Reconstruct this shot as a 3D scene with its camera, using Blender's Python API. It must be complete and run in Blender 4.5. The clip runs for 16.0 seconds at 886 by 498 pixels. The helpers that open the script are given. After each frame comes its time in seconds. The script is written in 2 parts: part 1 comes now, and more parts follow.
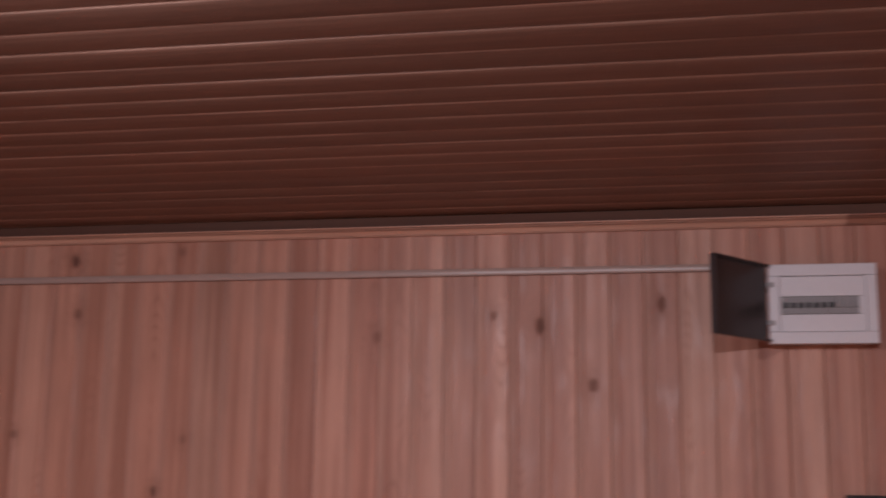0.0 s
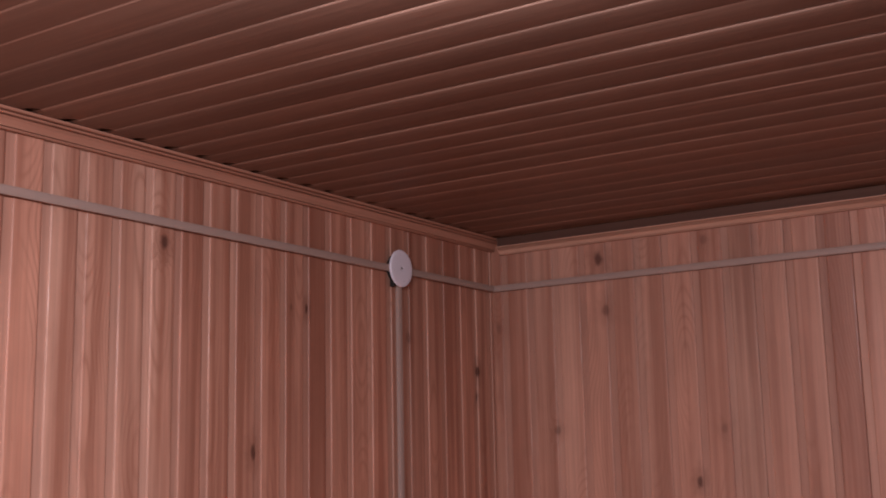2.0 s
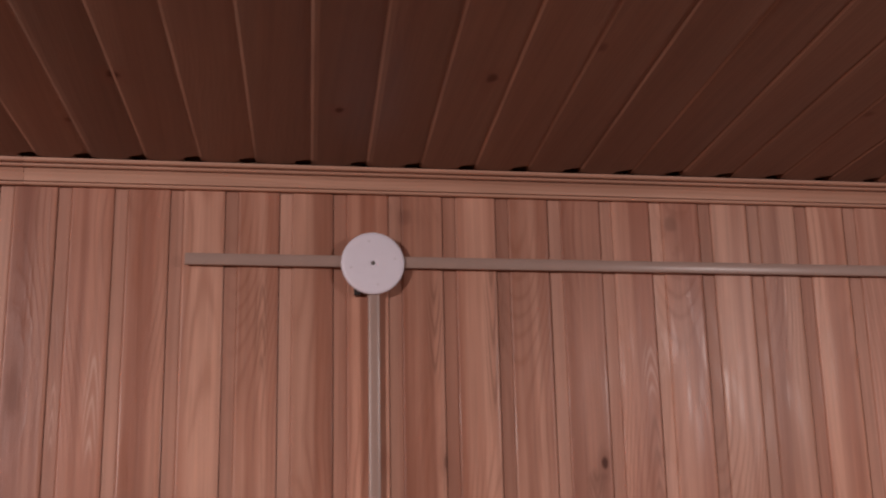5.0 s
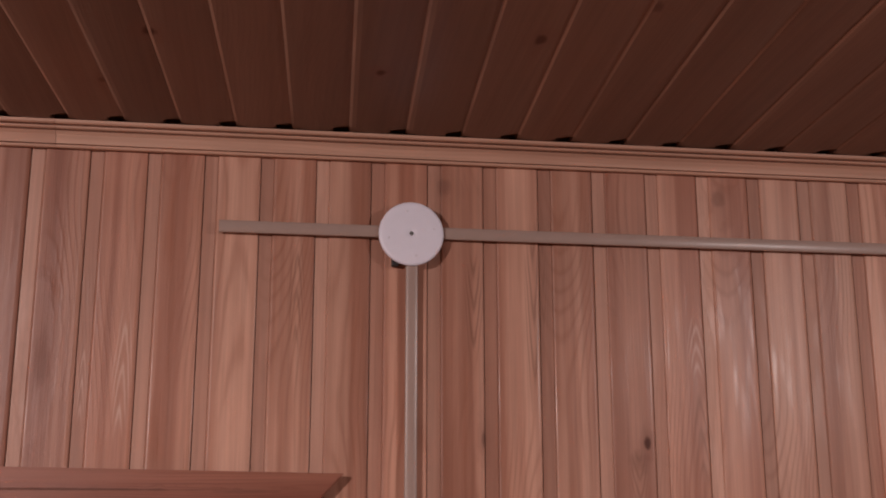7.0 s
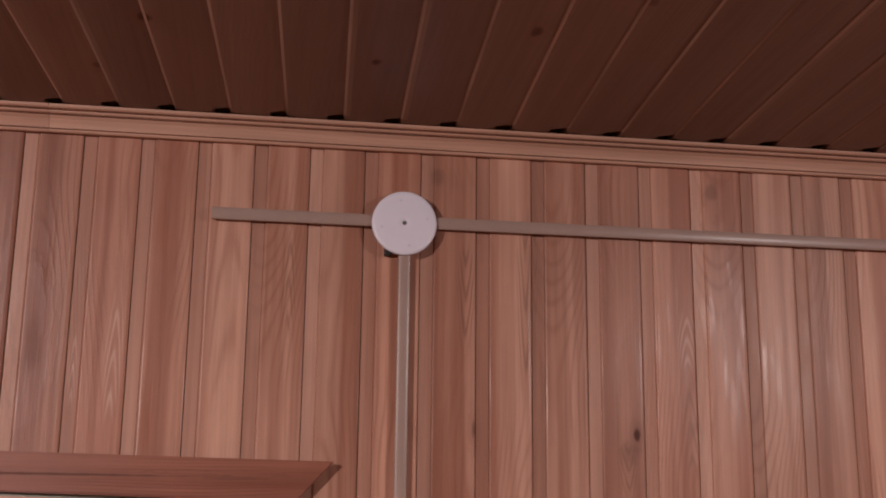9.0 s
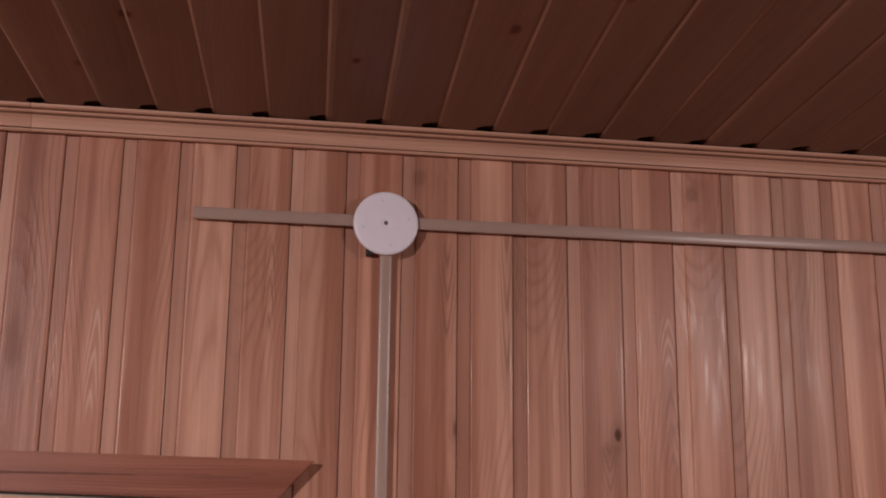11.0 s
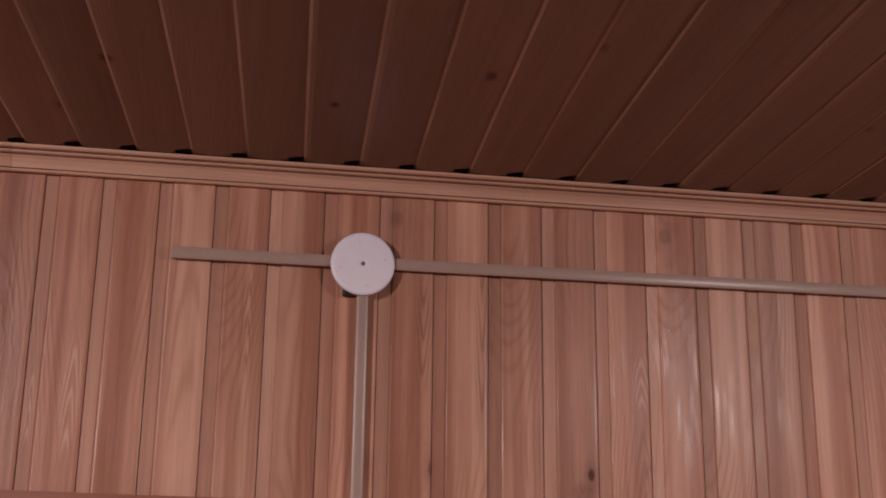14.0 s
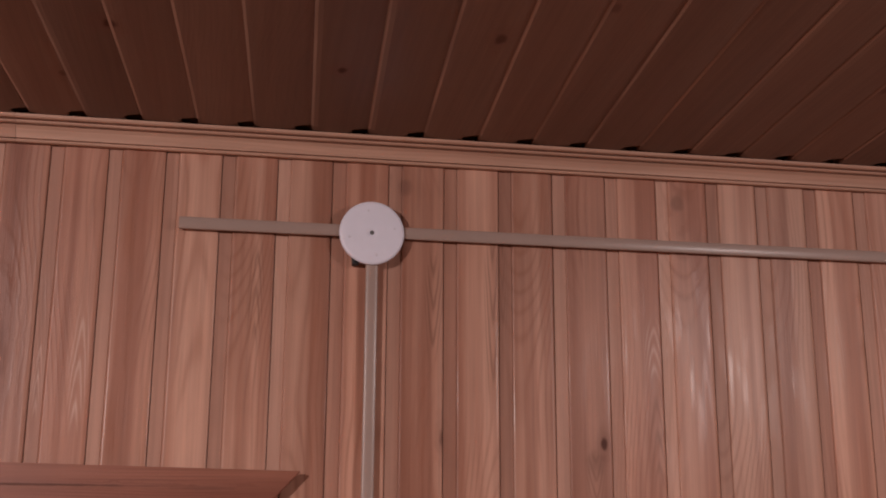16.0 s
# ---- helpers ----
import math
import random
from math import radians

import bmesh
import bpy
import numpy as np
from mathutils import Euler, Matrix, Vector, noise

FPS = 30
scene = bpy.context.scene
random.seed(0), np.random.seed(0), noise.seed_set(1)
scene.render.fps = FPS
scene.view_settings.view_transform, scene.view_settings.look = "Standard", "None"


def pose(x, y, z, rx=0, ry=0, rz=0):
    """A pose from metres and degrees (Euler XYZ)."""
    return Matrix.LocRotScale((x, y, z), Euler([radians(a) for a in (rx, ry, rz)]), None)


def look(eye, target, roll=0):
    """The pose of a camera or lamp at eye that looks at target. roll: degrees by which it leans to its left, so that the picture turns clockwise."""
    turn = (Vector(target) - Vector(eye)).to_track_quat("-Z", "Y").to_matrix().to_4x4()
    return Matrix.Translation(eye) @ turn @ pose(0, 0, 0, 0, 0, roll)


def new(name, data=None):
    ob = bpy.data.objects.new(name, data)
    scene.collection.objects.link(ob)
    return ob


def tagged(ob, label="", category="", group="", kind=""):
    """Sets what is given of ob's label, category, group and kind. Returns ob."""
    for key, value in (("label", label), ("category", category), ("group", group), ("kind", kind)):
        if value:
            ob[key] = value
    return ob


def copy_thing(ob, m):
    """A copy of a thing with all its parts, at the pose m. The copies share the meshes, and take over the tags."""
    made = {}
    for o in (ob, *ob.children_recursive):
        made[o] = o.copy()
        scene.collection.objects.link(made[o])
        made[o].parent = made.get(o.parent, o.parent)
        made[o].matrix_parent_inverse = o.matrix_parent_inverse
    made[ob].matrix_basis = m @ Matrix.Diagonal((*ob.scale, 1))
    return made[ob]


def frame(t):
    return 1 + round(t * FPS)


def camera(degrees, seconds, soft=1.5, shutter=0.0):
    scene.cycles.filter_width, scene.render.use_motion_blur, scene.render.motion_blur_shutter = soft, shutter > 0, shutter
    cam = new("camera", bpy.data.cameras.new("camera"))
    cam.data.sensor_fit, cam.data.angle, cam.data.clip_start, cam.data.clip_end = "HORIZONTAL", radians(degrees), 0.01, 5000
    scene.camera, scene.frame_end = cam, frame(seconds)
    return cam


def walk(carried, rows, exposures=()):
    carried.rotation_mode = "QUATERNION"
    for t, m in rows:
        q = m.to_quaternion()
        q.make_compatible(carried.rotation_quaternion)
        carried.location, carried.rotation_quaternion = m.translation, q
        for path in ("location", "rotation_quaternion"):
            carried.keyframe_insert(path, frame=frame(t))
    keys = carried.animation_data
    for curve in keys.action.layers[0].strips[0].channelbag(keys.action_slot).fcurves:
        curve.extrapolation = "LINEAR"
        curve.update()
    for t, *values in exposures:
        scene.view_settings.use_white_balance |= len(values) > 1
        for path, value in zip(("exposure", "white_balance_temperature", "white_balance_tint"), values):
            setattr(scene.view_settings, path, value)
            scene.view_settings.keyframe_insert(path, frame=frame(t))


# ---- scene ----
cam = camera(40.6, 16.0, soft=1.9, shutter=0.22)
PATH = [
    (0, (0.202, 0.393, 1.666), (-0.188, 2.32, 2.035), 0.8),
    (0.2, (0.19, 0.412, 1.666), (-0.418, 2.282, 2.031), 0.1),
    (0.5, (0.076, 0.351, 1.647), (-0.704, 2.158, 2.005), -0.3),
    (1, (0.036, 0.365, 1.667), (-0.926, 2.082, 2.024), -0.8),
    (1.5, (0.026, 0.373, 1.67), (-0.999, 2.054, 2.021), -0.8),
    (2, (0.032, 0.371, 1.677), (-1.057, 2.011, 2.026), -1.2),
    (2.5, (0.033, 0.38, 1.682), (-1.1, 1.994, 2.016), -1.8),
    (3, (-0.065, 0.312, 1.687), (-1.434, 1.724, 2.052), -1.8),
    (3.5, (-0.123, 0.189, 1.68), (-1.701, 1.329, 2.135), -2.2),
    (4, (-0.008, 0.12, 1.701), (-1.824, 0.811, 2.175), -1.6),
    (4.5, (0.021, 0.024, 1.747), (-1.865, 0.488, 2.223), -1.0),
    (5, (0.018, -0.007, 1.725), (-1.893, 0.303, 2.229), -1.2),
    (5.2, (0.003, -0.037, 1.735), (-1.919, 0.26, 2.201), -1.4),
    (7.3, (-0.047, -0.015, 1.703), (-1.966, 0.257, 2.195), 0.2),
    (7.5, (-0.039, -0.01, 1.698), (-1.954, 0.277, 2.2), 0.3),
    (8, (-0.032, -0.007, 1.703), (-1.955, 0.269, 2.178), 0.3),
    (8.5, (-0.034, -0.015, 1.703), (-1.954, 0.265, 2.186), 0.4),
    (8.7, (-0.038, -0.024, 1.72), (-1.963, 0.259, 2.181), 0.7),
    (10.8, (-0.054, -0.01, 1.691), (-1.97, 0.279, 2.185), 0.1),
    (11, (-0.044, -0.007, 1.69), (-1.96, 0.289, 2.182), 0.6),
    (11.5, (-0.045, -0.001, 1.705), (-1.972, 0.301, 2.151), 0.6),
    (12, (-0.051, -0.022, 1.695), (-1.958, 0.251, 2.231), 0.6),
    (12.5, (-0.045, -0.024, 1.702), (-1.945, 0.263, 2.255), 0.5),
    (13, (-0.025, -0.028, 1.711), (-1.914, 0.26, 2.302), 1.2),
    (13.5, (-0.022, -0.048, 1.716), (-1.924, 0.187, 2.286), 1.0),
    (14, (-0.018, -0.005, 1.699), (-1.915, 0.321, 2.242), 0.7),
    (14.5, (-0.021, -0.002, 1.699), (-1.922, 0.314, 2.237), 0.8),
    (15, (-0.033, -0.001, 1.693), (-1.937, 0.322, 2.216), 0.9),
    (15.5, (-0.038, 0.001, 1.689), (-1.939, 0.342, 2.211), 0.7),
    (16, (-0.043, -0.007, 1.689), (-1.95, 0.311, 2.197), 0.3),
]
walk(cam, [(t, look(e, g, r)) for t, e, g, r in PATH], [(0, 0.92, 5750, 10), (0.6, 0.99, 5750, 10), (1.3, 0.96, 5800, 10), (2.5, 0.93, 5850, 10), (3.2, 0.60, 6300, 10), (3.6, 0.40, 6450, 10), (4.1, 0.05, 6500, 10), (16, 0.0, 6500, 10)])

# ---- world, lamps ----
world = bpy.data.worlds.new("world")
scene.world = world
world.use_nodes = True
world.node_tree.nodes["Background"].inputs["Color"].default_value = (0.02, 0.018, 0.017, 1)
world.node_tree.nodes["Background"].inputs["Strength"].default_value = 0.1


def room_lamp(x, y, z, watts):
    """A round ceiling lamp just under the boards."""
    data = bpy.data.lights.new("ceiling_lamp", "POINT")
    data.energy, data.shadow_soft_size, data.color = watts, 0.032, (1.0, 0.866, 0.856)
    new("ceiling_lamp", data).matrix_world = pose(x, y, z)
    face = bpy.data.lights.new("ceiling_lamp_face", "AREA")
    face.shape, face.size, face.energy, face.color = "DISK", 0.16, watts * 0.43, data.color
    new("ceiling_lamp_face", face).matrix_world = pose(x, y, z - 0.04)


room_lamp(-0.6, 1.3, 2.262, 15.4)
room_lamp(0.1, -1.3, 2.295, 76)

# ---- plan ----
WEST, NORTH, HIGH = -1.9, 3.556, 2.36          # faces of the boarded walls, underside of the ceiling boards
EAST, SOUTH = 2.6, -3.4
P_WALL, P_NORTH, P_TOP = 0.0897, 0.0895, 0.0905  # cover width of the boards
DUCT_Z = 2.2032
SHELF = 0.0195  # width of the sunk shelf that every wall board shows along one edge

# ---- materials ----


class Nodes:
    def __init__(self, name):
        self.m = bpy.data.materials.new(name)
        self.m.use_nodes = True
        self.t = self.m.node_tree
        self.b = self.t.nodes["Principled BSDF"]

    def put(self, a, socket):
        if isinstance(a, (int, float)):
            socket.default_value = a
        elif isinstance(a, tuple):
            socket.default_value = a if len(a) == len(socket.default_value) else (*a, 1)
        else:
            self.t.links.new(a, socket)

    def op(self, kind, a, b=0.0, c=0.0, clamp=False):
        n = self.t.nodes.new("ShaderNodeMath")
        n.operation, n.use_clamp = kind, clamp
        for value, socket in zip((a, b, c), n.inputs):
            self.put(value, socket)
        return n.outputs[0]

    def vec(self, x, y, z):
        n = self.t.nodes.new("ShaderNodeCombineXYZ")
        for value, socket in zip((x, y, z), n.inputs):
            self.put(value, socket)
        return n.outputs[0]

    def parts(self, v):
        n = self.t.nodes.new("ShaderNodeSeparateXYZ")
        self.t.links.new(v, n.inputs[0])
        return n.outputs

    def noise(self, v, scale=1.0, detail=2.0, rough=0.5):
        n = self.t.nodes.new("ShaderNodeTexNoise")
        self.t.links.new(v, n.inputs["Vector"])
        n.inputs["Scale"].default_value, n.inputs["Detail"].default_value = scale, detail
        n.inputs["Roughness"].default_value = rough
        return n.outputs["Fac"]

    def ramp(self, a, lo, hi, out0=0.0, out1=1.0):
        n = self.t.nodes.new("ShaderNodeMapRange")
        n.interpolation_type = "SMOOTHSTEP"
        for value, socket in zip((a, lo, hi, out0, out1), n.inputs):
            self.put(value, socket)
        return n.outputs[0]

    def mix(self, f, a, b, kind="MIX"):
        n = self.t.nodes.new("ShaderNodeMix")
        n.data_type, n.blend_type = "RGBA", kind
        self.put(f, n.inputs["Factor"])
        self.put(a, n.inputs[6])
        self.put(b, n.inputs[7])
        return n.outputs[2]

    def bump(self, h, strength, distance):
        n = self.t.nodes.new("ShaderNodeBump")
        n.inputs["Strength"].default_value, n.inputs["Distance"].default_value = strength, distance
        self.t.links.new(h, n.inputs["Height"])
        self.t.links.new(n.outputs[0], self.b.inputs["Normal"])


def wood(name, across, along, tone=None, knots=(), islands=False, gloss=0.38, calm=1.0, edge=False, tongue=0.0, flames=()):
    """Varnished softwood. flames: rows of (across, along, half width, half length, strength, way) for nested arches of grain, paler and shinier or, if below 0, darker. across, along: the axes (0, 1, 2) over and along the grain. tone: a colour, or None for the object's own.
    knots: rows of (across, along, half width, half length, darkness) in the room."""
    n = Nodes(name)
    geo = n.t.nodes.new("ShaderNodeNewGeometry")
    info = n.t.nodes.new("ShaderNodeObjectInfo")
    coord = n.t.nodes.new("ShaderNodeTexCoord")
    place = n.parts(geo.outputs["Position"])
    local = place if islands else n.parts(coord.outputs["Object"])
    seed = n.op("MULTIPLY", geo.outputs["Random Per Island"] if islands else info.outputs["Random"], 97.0)
    u, v = local[across], n.op("ADD", place[along], n.op("MULTIPLY", seed, 0.31))
    uw, vw = place[across], place[along]

    # knots: dark cores with the grain bent round them
    core, swirl = 0.0, 0.0
    uneven = n.op("MULTIPLY_ADD", n.noise(n.vec(n.op("MULTIPLY", uw, 70.0), n.op("MULTIPLY", vw, 45.0), 2.0), 1.0, 2.0), 1.1, 0.45)
    for ku, kv, a, b, dark in knots:
        du = n.op("DIVIDE", n.op("SUBTRACT", uw, ku), a)
        dv = n.op("DIVIDE", n.op("SUBTRACT", vw, kv), b)
        q = n.op("SQRT", n.op("ADD", n.op("MULTIPLY", du, du), n.op("MULTIPLY", dv, dv)))
        q = n.op("MULTIPLY", q, uneven)
        core = n.op("MAXIMUM", core, n.op("MULTIPLY", n.ramp(q, 1.15, 0.35), dark))
        swirl = n.op("MAXIMUM", swirl, n.op("MULTIPLY", n.ramp(q, 3.4, 0.8), dark))

    slow = n.noise(n.vec(n.op("ADD", n.op("MULTIPLY", u, 5.0), seed), n.op("MULTIPLY", v, 1.3), seed), 1.0, 2.0)
    slow2 = n.noise(n.vec(seed, n.op("MULTIPLY", v, 1.9), 3.7), 1.0, 1.0)
    centre = n.op("ADD", 0.045, n.op("MULTIPLY", n.op("SUBTRACT", n.op("FRACT", n.op("MULTIPLY", seed, 7.31)), 0.5), 0.11))
    du = n.op("ADD", n.op("SUBTRACT", u, centre), n.op("MULTIPLY", n.op("SUBTRACT", slow, 0.5), 0.055))
    deep = n.op("ADD", 0.004, n.op("MULTIPLY", slow2, 0.12))
    r = n.op("SQRT", n.op("ADD", n.op("MULTIPLY", du, du), n.op("MULTIPLY", deep, deep)))
    r = n.op("ADD", r, n.op("MULTIPLY", swirl, 0.012))
    wiggle = n.noise(n.vec(n.op("MULTIPLY", u, 38.0), n.op("MULTIPLY", v, 7.0), seed), 1.0, 2.0)
    rings = n.op("SINE", n.op("ADD", n.op("MULTIPLY", r, 1200.0), n.op("ADD", n.op("MULTIPLY", slow, 11.0), n.op("MULTIPLY", wiggle, 2.6))))
    rings = n.op("POWER", n.op("MULTIPLY_ADD", rings, 0.5, 0.5), 3.4)
    show = n.ramp(n.noise(n.vec(n.op("ADD", n.op("MULTIPLY", u, 9.0), seed), n.op("MULTIPLY", v, 1.7), 8.0), 1.0, 1.0), 0.44, 0.60)
    rings = n.op("MULTIPLY", rings, show)
    fine = n.noise(n.vec(n.op("MULTIPLY", u, 420.0), n.op("MULTIPLY", v, 9.0), seed), 1.0, 2.0, 0.6)
    strips = n.noise(n.vec(n.op("ADD", n.op("MULTIPLY", u, 26.0), seed), n.op("MULTIPLY", v, 0.55), seed), 1.0, 2.5, 0.55)
    blotch = n.noise(n.vec(n.op("MULTIPLY", uw, 7.0), n.op("MULTIPLY", vw, 4.0), seed), 1.0, 3.0, 0.6)

    base = info.outputs["Color"] if tone is None else tone
    heart = n.mix(1.0, base, (0.80, 0.68, 0.63), "MULTIPLY")
    pale = n.mix(1.0, base, (1.26, 1.34, 1.36), "MULTIPLY")
    c = n.mix(n.ramp(strips, 0.36, 0.66, 0.5 - 0.5 * calm, 0.5 + 0.5 * calm), heart, pale)
    c = n.mix(n.op("MULTIPLY", rings, 0.40 * calm), c, n.mix(1.0, base, (0.66, 0.50, 0.42), "MULTIPLY"))
    if edge:  # the sunk shelf is cut from other wood rings: paler or darker than the face
        shelf = n.ramp(u, SHELF + 0.0008, SHELF - 0.0002)
        tint = n.mix(info.outputs["Alpha"], (0.250, 0.112, 0.074), (0.610, 0.372, 0.282))
        c = n.mix(n.op("MULTIPLY", shelf, 0.88), c, n.mix(0.42, tint, c))
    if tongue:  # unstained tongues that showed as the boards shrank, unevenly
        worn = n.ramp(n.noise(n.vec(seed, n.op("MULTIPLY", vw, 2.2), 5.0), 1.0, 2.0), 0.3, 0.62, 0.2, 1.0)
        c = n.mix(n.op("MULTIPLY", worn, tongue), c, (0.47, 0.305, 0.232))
    streak = n.noise(n.vec(n.op("ADD", n.op("MULTIPLY", u, 130.0), seed), n.op("MULTIPLY", v, 2.6), seed), 1.0, 2.0, 0.6)
    grey = n.op("ADD", 0.70, n.op("ADD", n.op("MULTIPLY", fine, 0.24 * calm), n.op("MULTIPLY", streak, 0.36)))
    grey = n.op("MULTIPLY", grey, n.op("MULTIPLY_ADD", blotch, 0.34, 0.88))
    if islands:
        grey = n.op("MULTIPLY", grey, n.op("MULTIPLY_ADD", geo.outputs["Random Per Island"], 0.34, 0.82))
    else:
        grey = n.op("MULTIPLY", grey, n.op("MULTIPLY_ADD", info.outputs["Random"], 0.12, 0.95))
    c = n.mix(1.0, c, n.vec(grey, grey, grey), "MULTIPLY")
    if knots:
        c = n.mix(n.op("MULTIPLY", swirl, 0.42), c, (0.20, 0.075, 0.045))
        c = n.mix(n.op("MULTIPLY", core, 0.92), c, (0.085, 0.030, 0.020))
    shine = 0.0
    for fu, fv, a, b, strength, way in flames:
        du = n.op("ABSOLUTE", n.op("DIVIDE", n.op("SUBTRACT", n.op("ADD", uw, n.op("MULTIPLY", n.op("SUBTRACT", wiggle, 0.5), 0.006)), fu), a))
        dv = n.op("MULTIPLY", n.op("DIVIDE", n.op("SUBTRACT", vw, fv), b), way)
        level = n.op("ADD", n.op("ADD", dv, n.op("MULTIPLY", n.op("POWER", du, 1.5), 1.6)), n.op("MULTIPLY", uneven, 0.12))
        lines = n.op("POWER", n.op("MULTIPLY_ADD", n.op("SINE", n.op("MULTIPLY", level, 11.0)), 0.5, 0.5), 2.2)
        reach = n.ramp(n.op("SQRT", n.op("ADD", n.op("MULTIPLY", du, du), n.op("MULTIPLY", dv, dv))), 1.1, 0.55)
        lines = n.op("MULTIPLY", n.op("MULTIPLY", lines, reach), abs(strength))
        if strength > 0:
            c = n.mix(lines, c, (0.62, 0.40, 0.315))
            shine = n.op("MAXIMUM", shine, lines)
        else:
            c = n.mix(lines, c, (0.19, 0.085, 0.054))
    n.put(c, n.b.inputs["Base Color"])
    rough = n.op("ADD", gloss - 0.07, n.op("MULTIPLY", n.op("ADD", fine, blotch), 0.11))
    if edge:  # thicker, shinier runs of varnish
        run = n.noise(n.vec(n.op("ADD", n.op("MULTIPLY", u, 52.0), seed), n.op("MULTIPLY", v, 6.5), 4.0), 1.0, 1.5)
        rough = n.op("SUBTRACT", rough, n.ramp(run, 0.50, 0.68, 0.0, 0.125))
    if flames:
        rough = n.op("SUBTRACT", rough, n.op("MULTIPLY", shine, 0.12))
    if edge:
        rough = n.op("ADD", rough, n.op("MULTIPLY", shelf, 0.08))
    if knots:
        rough = n.op("ADD", rough, n.op("MULTIPLY", core, 0.3))
    n.put(rough, n.b.inputs["Roughness"])
    n.put(0.42, n.b.inputs["Specular IOR Level"])
    wave = n.noise(n.vec(n.op("MULTIPLY", u, 44.0), n.op("MULTIPLY", v, 9.0), seed), 1.0, 1.5, 0.5)
    height = n.op("ADD", n.op("ADD", n.op("MULTIPLY", fine, 0.26), n.op("MULTIPLY", streak, 0.22)), n.op("ADD", n.op("MULTIPLY", rings, 0.15), n.op("ADD", n.op("MULTIPLY", slow, 0.9), n.op("MULTIPLY", wave, 0.8))))
    n.bump(height, 0.55, 0.0013)
    return n.m


def plain(name, colour, rough=0.5, vary=0.10, scale=40.0, bump=0.0):
    n = Nodes(name)
    coord = n.t.nodes.new("ShaderNodeTexCoord")
    big = n.noise(coord.outputs["Object"], scale, 3.0, 0.6)
    small = n.noise(coord.outputs["Object"], scale * 9, 2.0, 0.6)
    g = n.op("ADD", 1.0 - vary, n.op("ADD", n.op("MULTIPLY", big, vary * 1.4), n.op("MULTIPLY", small, vary * 0.6)))
    n.put(n.mix(1.0, colour, n.vec(g, g, g), "MULTIPLY"), n.b.inputs["Base Color"])
    n.put(n.op("ADD", rough - 0.05, n.op("MULTIPLY", small, 0.1)), n.b.inputs["Roughness"])
    if bump:
        n.bump(small, bump, 0.0006)
    return n.m


WEST_KNOTS = [(3.459, 1.943, 0.011, 0.020, 1.0), (3.452, 1.865, 0.006, 0.016, 0.8), (2.179, 2.161, 0.012, 0.022, 0.95),
              (2.467, 1.707, 0.011, 0.024, 0.9), (2.662, 2.06, 0.007, 0.015, 1.0), (2.60, 2.058, 0.005, 0.012, 0.5),
              (1.399, 2.045, 0.009, 0.030, 0.95), (1.392, 1.972, 0.006, 0.020, 0.7), (1.262, 2.085, 0.016, 0.022, 0.42),
              (0.565, 1.874, 0.006, 0.012, 1.0), (0.553, 1.845, 0.020, 0.022, 0.28), (1.60, 2.0, 0.008, 0.024, 0.55),
              (3.10, 2.02, 0.016, 0.020, 0.45), (0.302, 1.878, 0.005, 0.016, 0.6), (0.24, 2.285, 0.014, 0.016, 0.35),
              (0.705, 2.285, 0.014, 0.018, 0.38), (-0.372, 1.99, 0.014, 0.05, 0.30)]
NORTH_KNOTS = [(-1.53, 2.26, 0.016, 0.026, 0.9), (-1.512, 2.107, 0.013, 0.022, 0.6), (-1.687, 1.76, 0.012, 0.016, 0.5),
               (-1.249, 1.607, 0.010, 0.020, 0.85), (0.149, 2.113, 0.013, 0.030, 0.75), (-0.032, 1.899, 0.016, 0.024, 0.6),
               (-0.171, 2.057, 0.016, 0.030, 0.7), (-0.297, 2.085, 0.013, 0.016, 0.5), (-1.20, 2.28, 0.014, 0.018, 0.4),
               (-0.62, 2.03, 0.016, 0.022, 0.4), (-1.88, 2.08, 0.012, 0.02, 0.4), (-1.17, 1.75, 0.012, 0.016, 0.35)]
TOP_KNOTS = [(-0.199, -1.519, 0.010, 0.016, 1.0), (0.109, -1.612, 0.008, 0.012, 1.0), (0.308, -1.474, 0.009, 0.018, 0.8),
             (1.10, -1.35, 0.010, 0.022, 0.8), (0.43, -1.36, 0.008, 0.016, 0.5), (-0.28, -1.70, 0.008, 0.014, 0.5),
             (0.90, -1.55, 0.008, 0.014, 0.4)]
WEST_FLAMES = [(-0.253, 1.976, 0.017, 0.11, 0.85, 1), (-0.311, 1.957, 0.010, 0.07, 0.5, 1), (0.655, 2.030, 0.019, 0.055, 0.45, 1),
               (0.979, 2.04, 0.013, 0.09, 0.5, 1), (0.677, 2.06, 0.008, 0.055, 0.5, 1), (0.287, 2.09, 0.017, 0.10, -0.55, -1),
               (0.006, 2.10, 0.015, 0.10, -0.45, 1), (0.385, 2.08, 0.017, 0.17, -0.5, -1), (0.402, 2.13, 0.010, 0.10, -0.4, -1),
               (0.550, 1.82, 0.017, 0.05, -0.4, -1), (0.655, 1.89, 0.021, 0.09, -0.35, 1)]
WOOD_WEST = wood("west_board_wood", 1, 2, None, WEST_KNOTS, edge=True, flames=WEST_FLAMES)
WOOD_NORTH = wood("north_board_wood", 0, 2, None, NORTH_KNOTS, edge=True, calm=0.75, gloss=0.45)
WOOD_TOP = wood("ceiling_board_wood", 1, 0, (0.220, 0.120, 0.084), TOP_KNOTS, islands=True, gloss=0.46, calm=0.22)
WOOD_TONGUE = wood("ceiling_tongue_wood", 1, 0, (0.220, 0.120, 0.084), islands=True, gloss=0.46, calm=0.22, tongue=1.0)
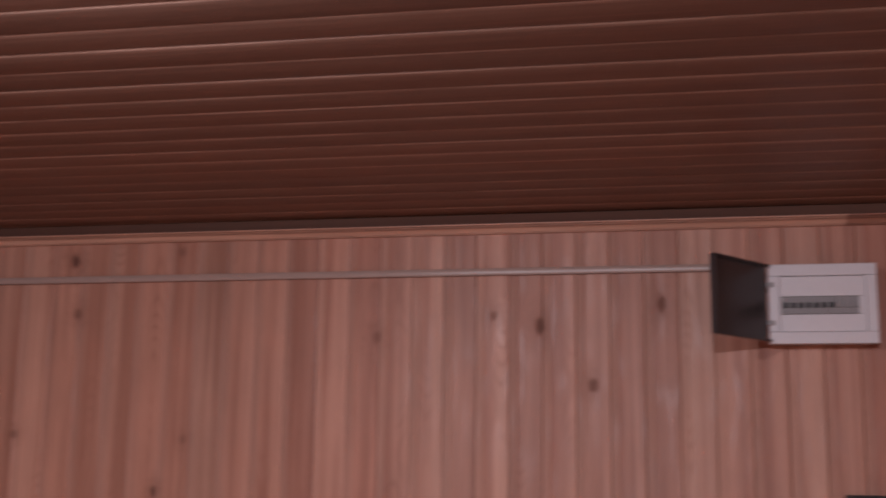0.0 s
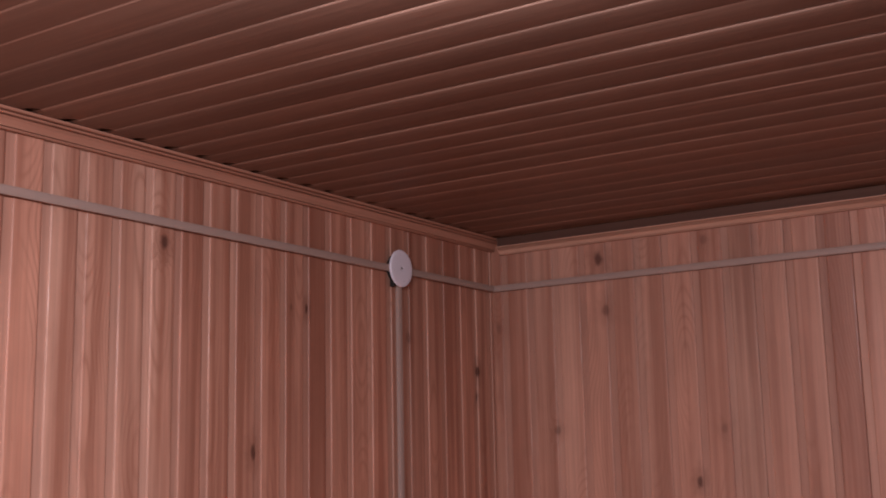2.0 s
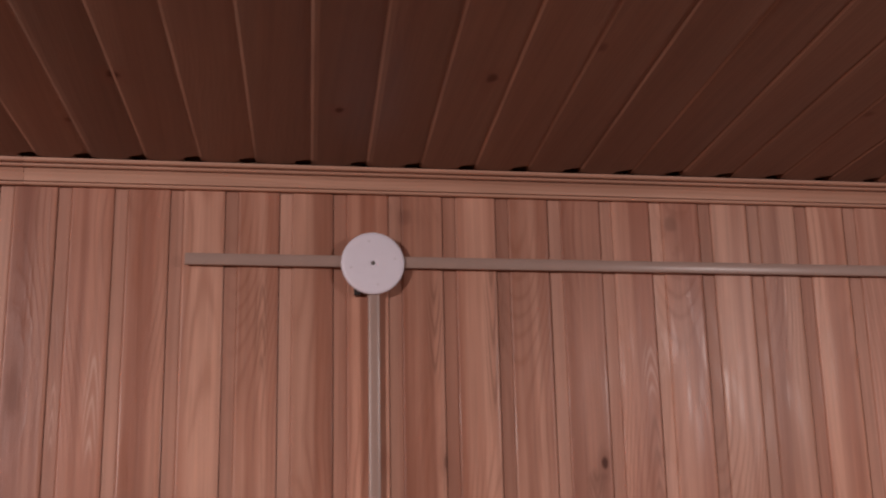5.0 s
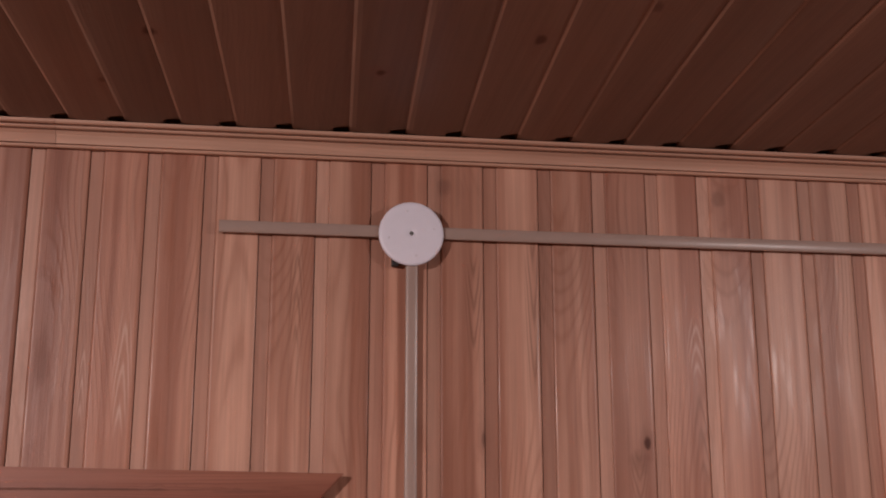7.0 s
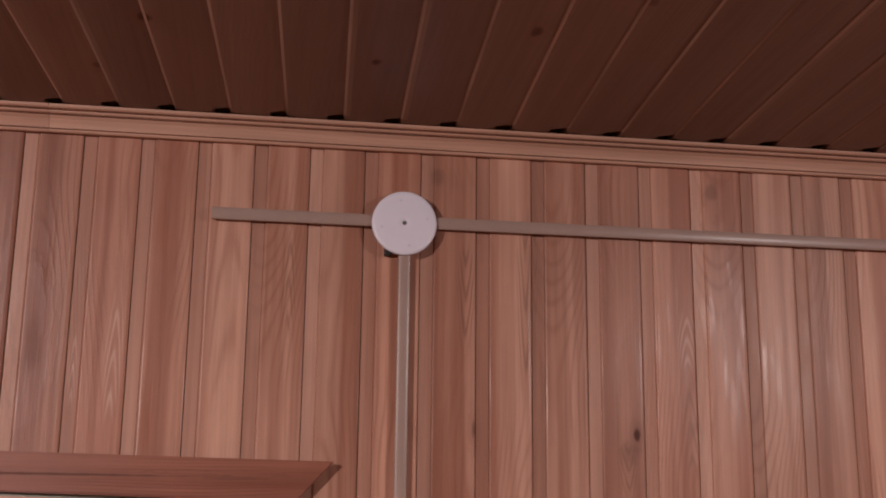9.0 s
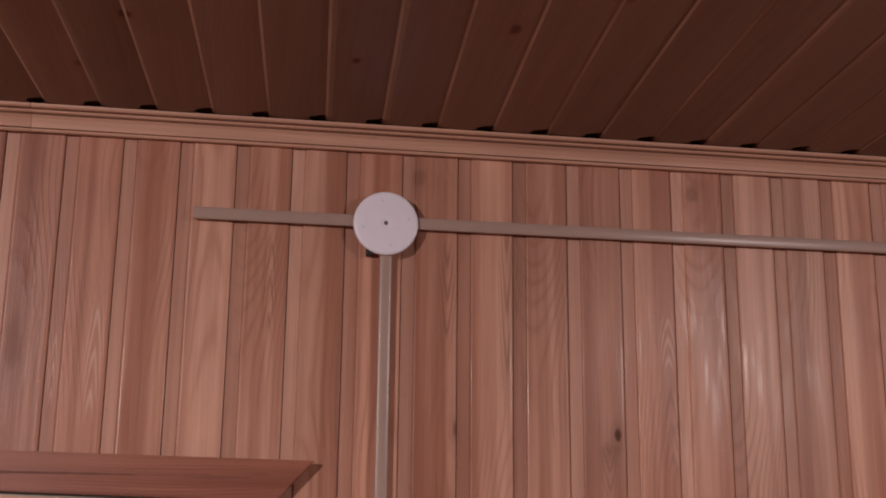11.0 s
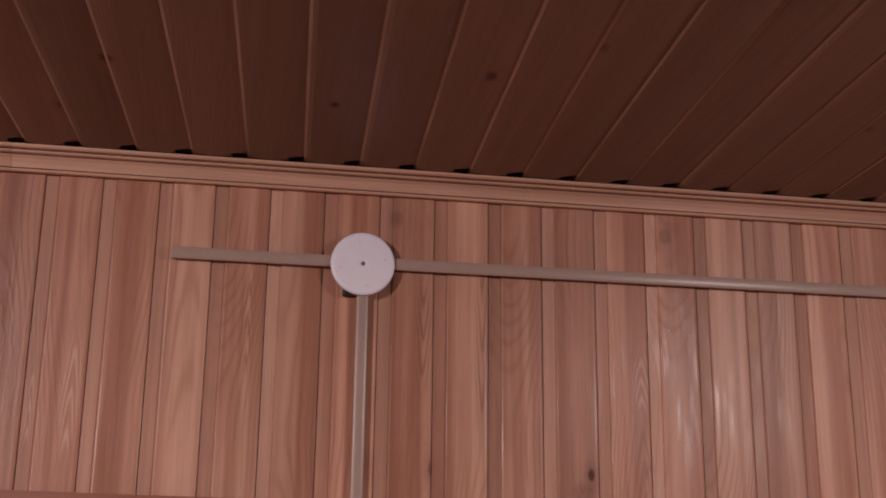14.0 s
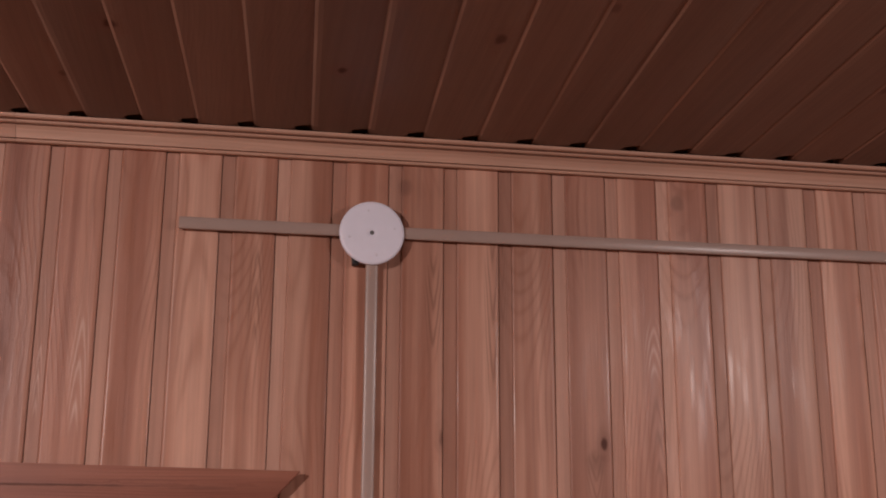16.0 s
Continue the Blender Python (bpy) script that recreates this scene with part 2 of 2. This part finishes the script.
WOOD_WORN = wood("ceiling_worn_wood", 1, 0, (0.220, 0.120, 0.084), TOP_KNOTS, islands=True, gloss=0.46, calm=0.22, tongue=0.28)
WOOD_TRIM_W = wood("west_trim_wood", 2, 1, None, gloss=0.42, calm=0.35)
WOOD_TRIM_N = wood("north_trim_wood", 2, 0, None, gloss=0.42, calm=0.35)
WOOD_HEAD = wood("window_head_wood", 2, 1, (0.232, 0.082, 0.051), [(1.797, -0.32, 0.0022, 0.22, 0.75), (1.795, -0.06, 0.004, 0.05, 0.3)], gloss=0.42)
WOOD_PALE = wood("sash_wood", 2, 1, (0.64, 0.445, 0.345), gloss=0.45)
WOOD_POST = wood("casing_wood", 1, 2, (0.36, 0.17, 0.11), gloss=0.45)
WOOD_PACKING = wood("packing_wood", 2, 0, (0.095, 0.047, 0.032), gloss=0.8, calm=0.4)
BACKING = plain("dark_backing", (0.070, 0.034, 0.023), 0.9)
FLOOR_WOOD = wood("floor_wood", 0, 1, (0.14, 0.085, 0.058), gloss=0.5)
DUCT = plain("taupe_plastic", (0.400, 0.294, 0.252), 0.31, 0.10, 25.0)
WHITE = plain("white_plastic", (0.85, 0.84, 0.94), 0.42, 0.05, 60.0)
PANEL_WHITE = plain("panel_white_plastic", (0.70, 0.685, 0.705), 0.45, 0.06, 50.0)
GREY = plain("grey_plastic", (0.30, 0.29, 0.29), 0.5, 0.08)
BLACK = plain("black_plastic", (0.018, 0.016, 0.016), 0.6, 0.10)
PAINT = plain("grey_green_paint", (0.34, 0.36, 0.31), 0.6, 0.12, 20.0)
MARK = plain("mark_plastic", (0.74, 0.73, 0.81), 0.5, 0.05)
STEEL = plain("screw_steel", (0.14, 0.13, 0.13), 0.4, 0.1)


def smoked():
    n = Nodes("smoked_plastic")
    n.put((0.075, 0.062, 0.062), n.b.inputs["Base Color"])
    n.put(0.22, n.b.inputs["Roughness"])
    n.put(0.35, n.b.inputs["Transmission Weight"])
    n.put(1.45, n.b.inputs["IOR"])
    return n.m


SMOKED = smoked()

# ---- mesh helpers ----


def mesh_of(name, bm, material, smooth=False):
    me = bpy.data.meshes.new(name)
    bmesh.ops.recalc_face_normals(bm, faces=bm.faces)
    for f in bm.faces:
        f.smooth = smooth
    bm.to_mesh(me)
    bm.free()
    me.materials.append(material)
    return me


def part(name, bm, material, parent=None, label="", smooth=False):
    ob = new(name, mesh_of(name, bm, material, smooth))
    if parent is not None:
        ob.parent = parent
    return tagged(ob, label)


def box(bm, x0, x1, y0, y1, z0, z1, bevel=0.0):
    made = bmesh.ops.create_cube(bm, size=1)["verts"]
    for v in made:
        v.co = Vector(((x0, x1)[v.co.x > 0], (y0, y1)[v.co.y > 0], (z0, z1)[v.co.z > 0]))
    if bevel:
        edges = {e for v in made for e in v.link_edges}
        bmesh.ops.bevel(bm, geom=list(edges), offset=bevel, segments=2, profile=0.6, affect="EDGES")
    return bm


def sweep(bm, section, a, b, put):
    """A closed section of (s, h) pairs swept from a to b; put(s, h, l) gives the place."""
    near = [bm.verts.new(put(s, h, a)) for s, h in section]
    far = [bm.verts.new(put(s, h, b)) for s, h in section]
    for i in range(len(section)):
        j = (i + 1) % len(section)
        bm.faces.new((near[i], near[j], far[j], far[i]))
    for l, turn in ((a, 1), (b, -1)):
        bm.faces.new([bm.verts.new(put(s, h, l)) for s, h in section][::turn])
    return bm


def revolve(bm, rings, axis_put, n=48):
    """Rings of (radius, height) turned about an axis; axis_put(a, b, h) gives the place."""
    rows = []
    for radius, h in rings:
        rows.append([bm.verts.new(axis_put(radius * math.cos(2 * math.pi * i / n), radius * math.sin(2 * math.pi * i / n), h)) for i in range(n)])
    for lo, hi in zip(rows, rows[1:]):
        for i in range(n):
            bm.faces.new((lo[i], lo[(i + 1) % n], hi[(i + 1) % n], hi[i]))
    bm.faces.new(rows[0])
    bm.faces.new(list(reversed(rows[-1])))
    return bm


def board_section(p, sunk=0.0030):
    """Lining board over its cover width: the sunk shelf, a rounded step, the face, a tighter rounded edge."""
    q = SHELF
    return [(-0.0012, -0.014), (-0.0012, -sunk), (q - 0.0012, -sunk), (q - 0.0007, -sunk - 0.0007), (q - 0.0001, -sunk), (q + 0.0001, -0.62 * sunk), (q + 0.0008, -0.30 * sunk),
            (q + 0.0020, -0.08 * sunk), (q + 0.0038, 0.0), (p - 0.0080, 0.0), (p - 0.0048, -0.0004), (p - 0.0031, -0.0012), (p - 0.0022, -0.0026), (p - 0.0020, -0.014)]


def ceiling_section(p, end=False):
    """Ceiling board: a worn step at one edge, the face, and the sunk shelf of the next joint. end: with the shelf left open at the wall."""
    sunk = 0.0095 if end else 0.0030
    near = [(0.0, -sunk), (0.0012, -0.0023), (0.0044, -0.0017), (0.0110, -0.0010), (0.0270, 0.0)]
    far = [(p - 0.0480, 0.0), (p - 0.0330, -0.0005), (p - 0.0220, -0.0012), (p - 0.0110, -0.0021), (p - 0.0040, -sunk)]
    if end:
        far = [(p - 0.0480, 0.0), (p - 0.0330, -0.0005), (p - 0.0262, -0.0012), (p - 0.0245, -0.0040), (p - 0.0240, -sunk)]
    return [(0.0, -0.016), *near, *far, (p - 0.0003, -sunk), (p - 0.0003, -0.016)]


# ---- structure ----
TONES = {"a": (0.450, 0.240, 0.171, 1), "b": (0.426, 0.215, 0.150, 1), "c": (0.404, 0.193, 0.132, 1),
         "d": (0.350, 0.166, 0.114, 1), "e": (0.416, 0.228, 0.163, 1), "f": (0.470, 0.250, 0.178, 1), "g": (0.520, 0.290, 0.215, 1)}


def wall(name, x0, x1, y0, y1, z0=0.0, z1=HIGH + 0.016, material=BACKING, label="dark backing of a boarded wall"):
    bm = box(bmesh.new(), x0, x1, y0, y1, z0, z1)
    return tagged(part(name, bm, material), label, "wall", kind="structure")


wall_west = wall("wall_west", WEST - 0.114, WEST - 0.014, SOUTH, NORTH + 0.1, label="wall lined with upright varnished reddish softwood boards")
wall_north = wall("wall_north", WEST - 0.014, EAST, NORTH + 0.014, NORTH + 0.1, label="wall lined with upright varnished reddish softwood boards")
wall_east = wall("wall_east", EAST, EAST + 0.1, SOUTH, NORTH + 0.1, material=WOOD_WEST, label="plain varnished softwood wall behind the camera")
wall_south = wall("wall_south", WEST - 0.114, EAST + 0.1, SOUTH - 0.1, SOUTH, material=WOOD_NORTH, label="plain varnished softwood wall behind the camera")
for w in (wall_east, wall_south):
    w.color = TONES["d"]
floor = tagged(part("floor", box(bmesh.new(), WEST - 0.1, EAST, SOUTH, NORTH, -0.1, 0.0), FLOOR_WOOD), "plain brown wooden floor", "floor", kind="structure")

bm = bmesh.new()
# the joints of the ceiling are not quite evenly spaced
TOP_K, TOP_Y = [-44, -30, -6, -5, -4, -3, -2, 6, 45], [-3.794, -2.527, -0.355, -0.270, -0.1847, -0.0988, -0.0107, 0.7163, 4.246]
FAN_Y, FAN = [-3.0, 0.3, 0.75, 1.4, 2.3, 4.0], [-0.052, -0.048, -0.036, -0.005, 0.012, 0.012]  # how far they run out of square
for k in range(-42, 39):
    start, after = np.interp([k, k + 1], TOP_K, TOP_Y)
    if start > NORTH:
        break
    lift = random.uniform(-0.0006, 0.0006)
    pale = random.random() < 0.5
    lean = np.interp(start, FAN_Y, FAN)
    lean_after = np.interp(after, FAN_Y, FAN)
    rows = []
    for x, end in ((WEST - 0.01, True), (WEST + 0.0465, True), (WEST + 0.0530, False), (EAST + 0.01, False)):
        run = x - WEST - 0.045
        left, right = start + lean * run, after + lean_after * run
        rows.append([bm.verts.new((x, left + s, HIGH - h + lift)) for s, h in ceiling_section(right - left, end)])
    for lo, hi in zip(rows, rows[1:]):
        for a in range(len(lo)):
            b = (a + 1) % len(lo)
            face = bm.faces.new((lo[a], lo[b], hi[b], hi[a]))
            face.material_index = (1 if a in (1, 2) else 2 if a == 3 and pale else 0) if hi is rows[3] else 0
    bm.faces.new(rows[0][::-1])
    bm.faces.new(rows[-1])
ceiling = tagged(part("ceiling", bm, WOOD_TOP), "dark reddish varnished softwood boards with sunk joints", "ceiling", kind="structure")
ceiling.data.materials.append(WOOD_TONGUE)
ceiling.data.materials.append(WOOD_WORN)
bm = box(bmesh.new(), WEST - 0.1, EAST + 0.1, SOUTH - 0.1, NORTH + 0.1, HIGH + 0.016, HIGH + 0.1)
roof = tagged(part("ceiling_backing", bm, BACKING), "dark backing above the ceiling boards", "ceiling", kind="structure")


# cornices: a stepped moulding in lengths
def cornice_section():
    return [(0.0, -0.0372), (0.0095, -0.0372), (0.0110, -0.0385), (0.0128, -0.0366), (0.0128, -0.0346), (0.0075, -0.0340), (0.0075, -0.0327), (0.0132, -0.0323), (0.0152, -0.027),
            (0.0190, -0.0195), (0.0230, -0.0152), (0.0165, -0.0144), (0.0165, -0.0126), (0.0262, -0.0122), (0.0285, -0.0105), (0.0285, -0.0085),
            (0.0215, -0.0080), (0.0215, -0.0063), (0.0325, -0.0060), (0.0350, -0.0042), (0.0350, 0.0), (0.0, 0.0)]


def cornice(name, a, b, put, material, tone, label):
    bm = sweep(bmesh.new(), cornice_section(), a, b, put)
    ob = tagged(part(name, bm, material), label, "cornice", kind="structure")
    ob.color = tone
    return ob


for a, b, tone in ((SOUTH, -0.3746, (0.55, 0.330, 0.242, 1)), (-0.374, 1.142, (0.55, 0.325, 0.236, 1)), (1.1435, NORTH - 0.001, (0.43, 0.215, 0.147, 1))):
    cornice("trim", a, b, lambda s, h, l: (WEST + 0.0005 + s, l, HIGH - 0.0006 + h), WOOD_TRIM_W, tone, "moulded softwood cornice under the ceiling boards")
DROP = 0.028  # the north cornice is slighter and hangs lower, under a dark packing strip
for a, b, tone in ((WEST + 0.036, 0.62, (0.60, 0.35, 0.25, 1)), (0.6215, EAST, (0.34, 0.16, 0.105, 1))):
    cornice("trim", a, b, lambda s, h, l: (l, NORTH - 0.0005 - s, HIGH - 0.0006 - DROP + 0.62 * h), WOOD_TRIM_N, tone, "moulded softwood cornice under the ceiling boards")
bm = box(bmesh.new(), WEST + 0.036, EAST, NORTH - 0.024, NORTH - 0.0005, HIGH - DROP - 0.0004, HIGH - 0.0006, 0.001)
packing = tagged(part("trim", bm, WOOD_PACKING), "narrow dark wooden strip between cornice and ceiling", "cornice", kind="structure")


# ---- electrical things ----
DUCT_W, DUCT_H = 0.0172, 0.0155
DUCT_BASE = [(-DUCT_W / 2 + 0.0060, 0.0), (-DUCT_W / 2 + 0.0060, 0.0088), (DUCT_W / 2 - 0.0060, 0.0088), (DUCT_W / 2 - 0.0060, 0.0)]
DUCT_LID = [(-DUCT_W / 2 - 0.0008, 0.0090), (-DUCT_W / 2 - 0.0008, 0.0134)]
DUCT_LID += [((i / 8 - 1) * (DUCT_W / 2 - 0.0004), DUCT_H - 0.0013 * abs(i / 8 - 1) ** 2.2) for i in range(17)]
DUCT_LID += [(DUCT_W / 2 + 0.0008, 0.0134), (DUCT_W / 2 + 0.0008, 0.0090)]


def duct(a, b, put, label):
    """Snap-on cable duct: a base and a rounded lid."""
    thing = new("cable_duct")
    part("base", sweep(bmesh.new(), DUCT_BASE, a, b, put), DUCT, thing)
    part("lid", sweep(bmesh.new(), DUCT_LID, a, b, put), DUCT, thing, "rounded snap-on lid")
    return tagged(thing, label, "cable duct", "surface cable ducts")


BOX_Y = (0.184, 3.038)
flat = lambda s, h, l: (WEST + 0.0004 + h, l, DUCT_Z + s)  # noqa: E731
duct(-0.118, BOX_Y[0] - 0.040, flat, "short taupe plastic cable duct ending beside a junction box")
duct(BOX_Y[0] + 0.040, BOX_Y[1] - 0.040, flat, "long taupe plastic cable duct across the boards")
duct(BOX_Y[1] + 0.040, NORTH - 0.0005, flat, "taupe plastic cable duct running into the corner")
duct(WEST + 0.0135, 0.40, lambda s, h, l: (l, NORTH - 0.0004 - h, DUCT_Z + s), "taupe plastic cable duct leading to the fuse box")
for y in BOX_Y:
    duct(0.02, DUCT_Z - 0.040, lambda s, h, l, y=y: (WEST + 0.0004 + h, y + 0.002 + s, l), "upright taupe plastic cable duct below a junction box")


def junction_box():
    thing = new("junction_box")
    out = lambda a, b, h: (h * 0.83, a, b)  # noqa: E731
    part("base", revolve(bmesh.new(), [(0.041, 0.0), (0.042, 0.003), (0.042, 0.017), (0.039, 0.0192)], out), BLACK, thing, "dark open base")
    part("cover", revolve(bmesh.new(), [(0.049, 0.0194), (0.0515, 0.0200), (0.0522, 0.0217), (0.0520, 0.0247), (0.0508, 0.0264), (0.046, 0.0272), (0.030, 0.0275), (0.012, 0.0276), (0.0042, 0.0276), (0.0034, 0.0268)], out),
         WHITE, thing, "round white plastic lid", True)
    part("screw", revolve(bmesh.new(), [(0.0036, 0.0262), (0.0034, 0.0278), (0.0015, 0.0280)], out, 12), STEEL, thing, "dark screw head")
    for deg in (12, 100, 193, 282):
        a, b = 0.037 * math.cos(radians(deg)), 0.037 * math.sin(radians(deg))
        part("moulded_mark", revolve(bmesh.new(), [(0.0022, 0.0274), (0.0020, 0.0280), (0.0012, 0.0281)], lambda p, q, h, a=a, b=b: (h * 0.83, a + p, b + q), 10), MARK, thing, "faint round mark")
    bm = box(bmesh.new(), 0.002, 0.0155, -0.030, -0.019, -0.0518, -0.030, 0.002)
    part("cable_entry", bm, BLACK, thing, "dark open cable entry")
    return tagged(thing, "round white junction box on the boarded wall", "junction box", "junction boxes")


first_box = junction_box()
first_box.matrix_basis = pose(WEST + 0.0006, BOX_Y[0], 2.199)
copy_thing(first_box, pose(WEST + 0.0006, BOX_Y[1], 2.206))


def fuse_box():
    thing = new("fuse_box")
    x0, x1, z0, z1, yb, yf = 0.416, 0.676, 1.996, 2.197, NORTH - 0.0004, NORTH - 0.078
    part("body", box(bmesh.new(), x0 + 0.004, x1 - 0.004, yf + 0.022, yb, z0 + 0.004, z1 - 0.004, 0.004), PANEL_WHITE, thing)
    bm = bmesh.new()
    for a, b, c, d in ((x0, x1, z1 - 0.030, z1), (x0, x1, z0, z0 + 0.030), (x0, x0 + 0.026, z0 + 0.030, z1 - 0.030), (x1 - 0.026, x1, z0 + 0.030, z1 - 0.030)):
        box(bm, a, b, yf, yf + 0.0215, c, d, 0.0025)
    part("frame", bm, PANEL_WHITE, thing, "raised white plastic rim")
    bm = bmesh.new()
    sx0, sx1, sz0, sz1 = 0.446, 0.634, 2.070, 2.116
    for a, b, c, d in ((x0 + 0.027, x1 - 0.027, sz1, z1 - 0.031), (x0 + 0.027, x1 - 0.027, z0 + 0.031, sz0),
                       (x0 + 0.027, sx0, sz0, sz1), (sx1, x1 - 0.027, sz0, sz1)):
        box(bm, a, b, yf + 0.006, yf + 0.012, c, d, 0.001)
    part("inner_cover", bm, PANEL_WHITE, thing, "white plastic cover with a slot")
    for i in range(10):
        a = sx0 + 0.001 + i * 0.0186
        breaker = part("breaker", box(bmesh.new(), a, a + 0.0176, yf + 0.004, yf + 0.0215, sz0 + 0.001, sz1 - 0.001, 0.0015), GREY, thing, "grey circuit breaker")
        part("toggle", box(bmesh.new(), a + 0.004, a + 0.0136, yf - 0.005, yf + 0.0038, 2.086, 2.099, 0.001), BLACK if i < 7 else GREY, breaker, "black switch lever" if i < 7 else "grey switch lever")
    for z in (2.145, 2.048):
        part("hinge", box(bmesh.new(), x0 - 0.007, x0 + 0.012, yf - 0.006, yf - 0.0004, z - 0.006, z + 0.006, 0.0015), GREY, thing, "grey hinge")
    # the lid stands open on its hinges
    bm = box(bmesh.new(), 0.0, 0.236, -0.004, 0.0, -0.096, 0.098, 0.0015)
    swing = pose(x0 - 0.006, yf - 0.006, 2.0965, 0, 0, -126)
    bmesh.ops.transform(bm, matrix=swing, verts=bm.verts)
    door = part("door", bm, SMOKED, thing, "open smoked plastic lid")
    for a, b, c, d in ((0.0, 0.236, 0.092, 0.098), (0.0, 0.236, -0.096, -0.090), (0.230, 0.236, -0.0898, 0.0918)):
        bm = box(bmesh.new(), a, b, 0.0002, 0.012, c, d, 0.001)
        bmesh.ops.transform(bm, matrix=swing, verts=bm.verts)
        part("rim", bm, SMOKED, door)
    return tagged(thing, "white plastic fuse box with its smoked lid open", "fuse box")


fuse_box()


def wall_socket_box():
    thing = new("dark_wall_box")
    x0, x1, z0, z1 = 0.585, 0.735, 1.50, 1.628
    part("body", box(bmesh.new(), x0, x1, NORTH - 0.05, NORTH - 0.0004, z0, z1, 0.006), BLACK, thing)
    part("lid", box(bmesh.new(), x0 + 0.004, x1 - 0.004, NORTH - 0.058, NORTH - 0.0504, z0 + 0.004, z1 - 0.004, 0.003), BLACK, thing)
    return tagged(thing, "small black box fixed to the boarded wall", "wall box")


wall_socket_box()


# ---- window casing below the short duct ----
def window_casing():
    thing = new("window_1")
    x0 = WEST + 0.0005
    bm = bmesh.new()
    outline = [(-1.12, 1.838), (0.085, 1.8225), (0.029, 1.7615), (-1.06, 1.785)]
    back = [bm.verts.new((x0 + 0.0105, y, z)) for y, z in outline]
    front = [bm.verts.new((x0 + 0.0215, y, z)) for y, z in outline]
    bm.faces.new(back)
    bm.faces.new(front[::-1])
    for i in range(4):
        j = (i + 1) % 4
        bm.faces.new((back[i], back[j], front[j], front[i]))
    bmesh.ops.bevel(bm, geom=list(bm.edges), offset=0.0018, segments=2, affect="EDGES")
    part("head_board", bm, WOOD_HEAD, thing, "reddish board with a mitred end")
    for y0, y1 in ((-0.022, 0.033), (-1.07, -1.015)):
        part("side_casing", box(bmesh.new(), x0, x0 + 0.010, y0, y1, 0.85, 1.80, 0.002), WOOD_POST, thing, "upright softwood casing")
    part("reveal", box(bmesh.new(), x0, x0 + 0.006, -1.014, -0.0225, 0.85, 1.80, 0.001), PAINT, thing, "grey-green painted panel")
    part("packing", box(bmesh.new(), x0 + 0.0062, x0 + 0.0085, -0.1298, -0.0228, 1.746, 1.80, 0.0005), BACKING, thing, "dark gap above the painted panel")
    bm = box(bmesh.new(), x0 + 0.0065, x0 + 0.0205, -1.0, -0.130, 1.69, 1.7595, 0.003)
    for v in bm.verts:  # it sags a little, as the head board does
        v.co.z -= 0.0215 * (v.co.y + 0.13)
    part("sash", bm, WOOD_PALE, thing, "pale planed softwood rail")
    for y0, y1 in ((-0.19, -0.131), (-1.0, -0.94)):
        part("sash_stile", box(bmesh.new(), x0 + 0.0065, x0 + 0.019, y0, y1, 0.86, 1.6895, 0.003), WOOD_PALE, thing, "pale planed softwood stile")
    part("window_sill", box(bmesh.new(), x0, x0 + 0.07, -1.09, 0.05, 0.82, 0.8495, 0.004), WOOD_HEAD, thing, "reddish softwood sill")
    return tagged(thing, "wooden window casing with a mitred reddish head board", "window", kind="structure")


window_casing()

# ---- wall boards, each a piece of its wall ----
# tone of each face, and how pale its shelf is, from 0 to 1
WEST_TONES = dict(zip(range(-9, 38), "ddddcbffab" "bffdbbaaf" "gfddcdddca" "bafdbbccdcb" "cbdcccb"))
WEST_SHELF = dict(zip(range(-9, 33), (0.45, 0.5, 0.4, 0.8, 0.35, 0.6, 0.4, 0.5, 1.0, 0.35, 0.5, 0.12, 0.2, 0.95, 0.4, 0.95, 0.05, 0.6, 0.12,
                                      0.6, 0.5, 0.9, 0.6, 0.8, 0.3, 0.3, 0.9, 0.6, 0.7, 0.8, 0.7, 1.0, 0.8, 0.9, 0.9, 0.5, 0.8, 0.6, 0.7, 0.8, 0.7, 0.5)))
NORTH_TONES = "bbfabaabbebbcbcbabafbabbebbabcbabcbabcba"


def board_mesh(name, p, length, put, material, sunk=0.0030):
    bm = sweep(bmesh.new(), board_section(p, sunk), 0.0, length, put)
    return mesh_of(name, bm, material)


WEST_BOARD = board_mesh("board", P_WALL, HIGH - 0.001, lambda s, h, l: (h, s, l), WOOD_WEST)
NORTH_BOARD = board_mesh("board", P_NORTH, HIGH - 0.001, lambda s, h, l: (s, -h, l), WOOD_NORTH, 0.0012)


def lay(mesh, parent, m, tone, shelf):
    ob = new("board", mesh)
    ob.parent = parent
    ob.matrix_basis = m
    shift = random.uniform(0.94, 1.06)
    ob.color = (tone[0] * shift, tone[1] * shift, tone[2] * shift, shelf)


# seams of the west wall: the boards were not all driven up equally tight
SEAM_K = [-40, -30, -5, 0, 5, 9, 18, 22, 25, 31, 45]
SEAM_Y = [-3.48, -2.58, -0.320, 0.123, 0.581, 0.939, 1.770, 2.126, 2.389, 2.911, 4.14]
for k in range(-40, 40):
    y, after = np.interp([k, k + 1], SEAM_K, SEAM_Y)
    if y > NORTH:
        break
    tone = TONES[WEST_TONES.get(k, random.choice("abce"))]
    lay(WEST_BOARD, wall_west, pose(WEST + random.uniform(-0.0006, 0.0004), y, 0.0005, 0, 0, random.uniform(-0.35, 0.35)) @ Matrix.Diagonal((1, (after - y) / P_WALL, 1, 1)), tone, WEST_SHELF.get(k, random.uniform(0.3, 0.9)))
for i in range(52):
    x = -0.789 - 13 * P_NORTH + i * P_NORTH
    if x + P_NORTH < EAST:
        lay(NORTH_BOARD, wall_north, pose(x, NORTH + random.uniform(-0.0004, 0.0006), 0.0005), TONES[NORTH_TONES[i % 40]], random.uniform(0.42, 0.60))
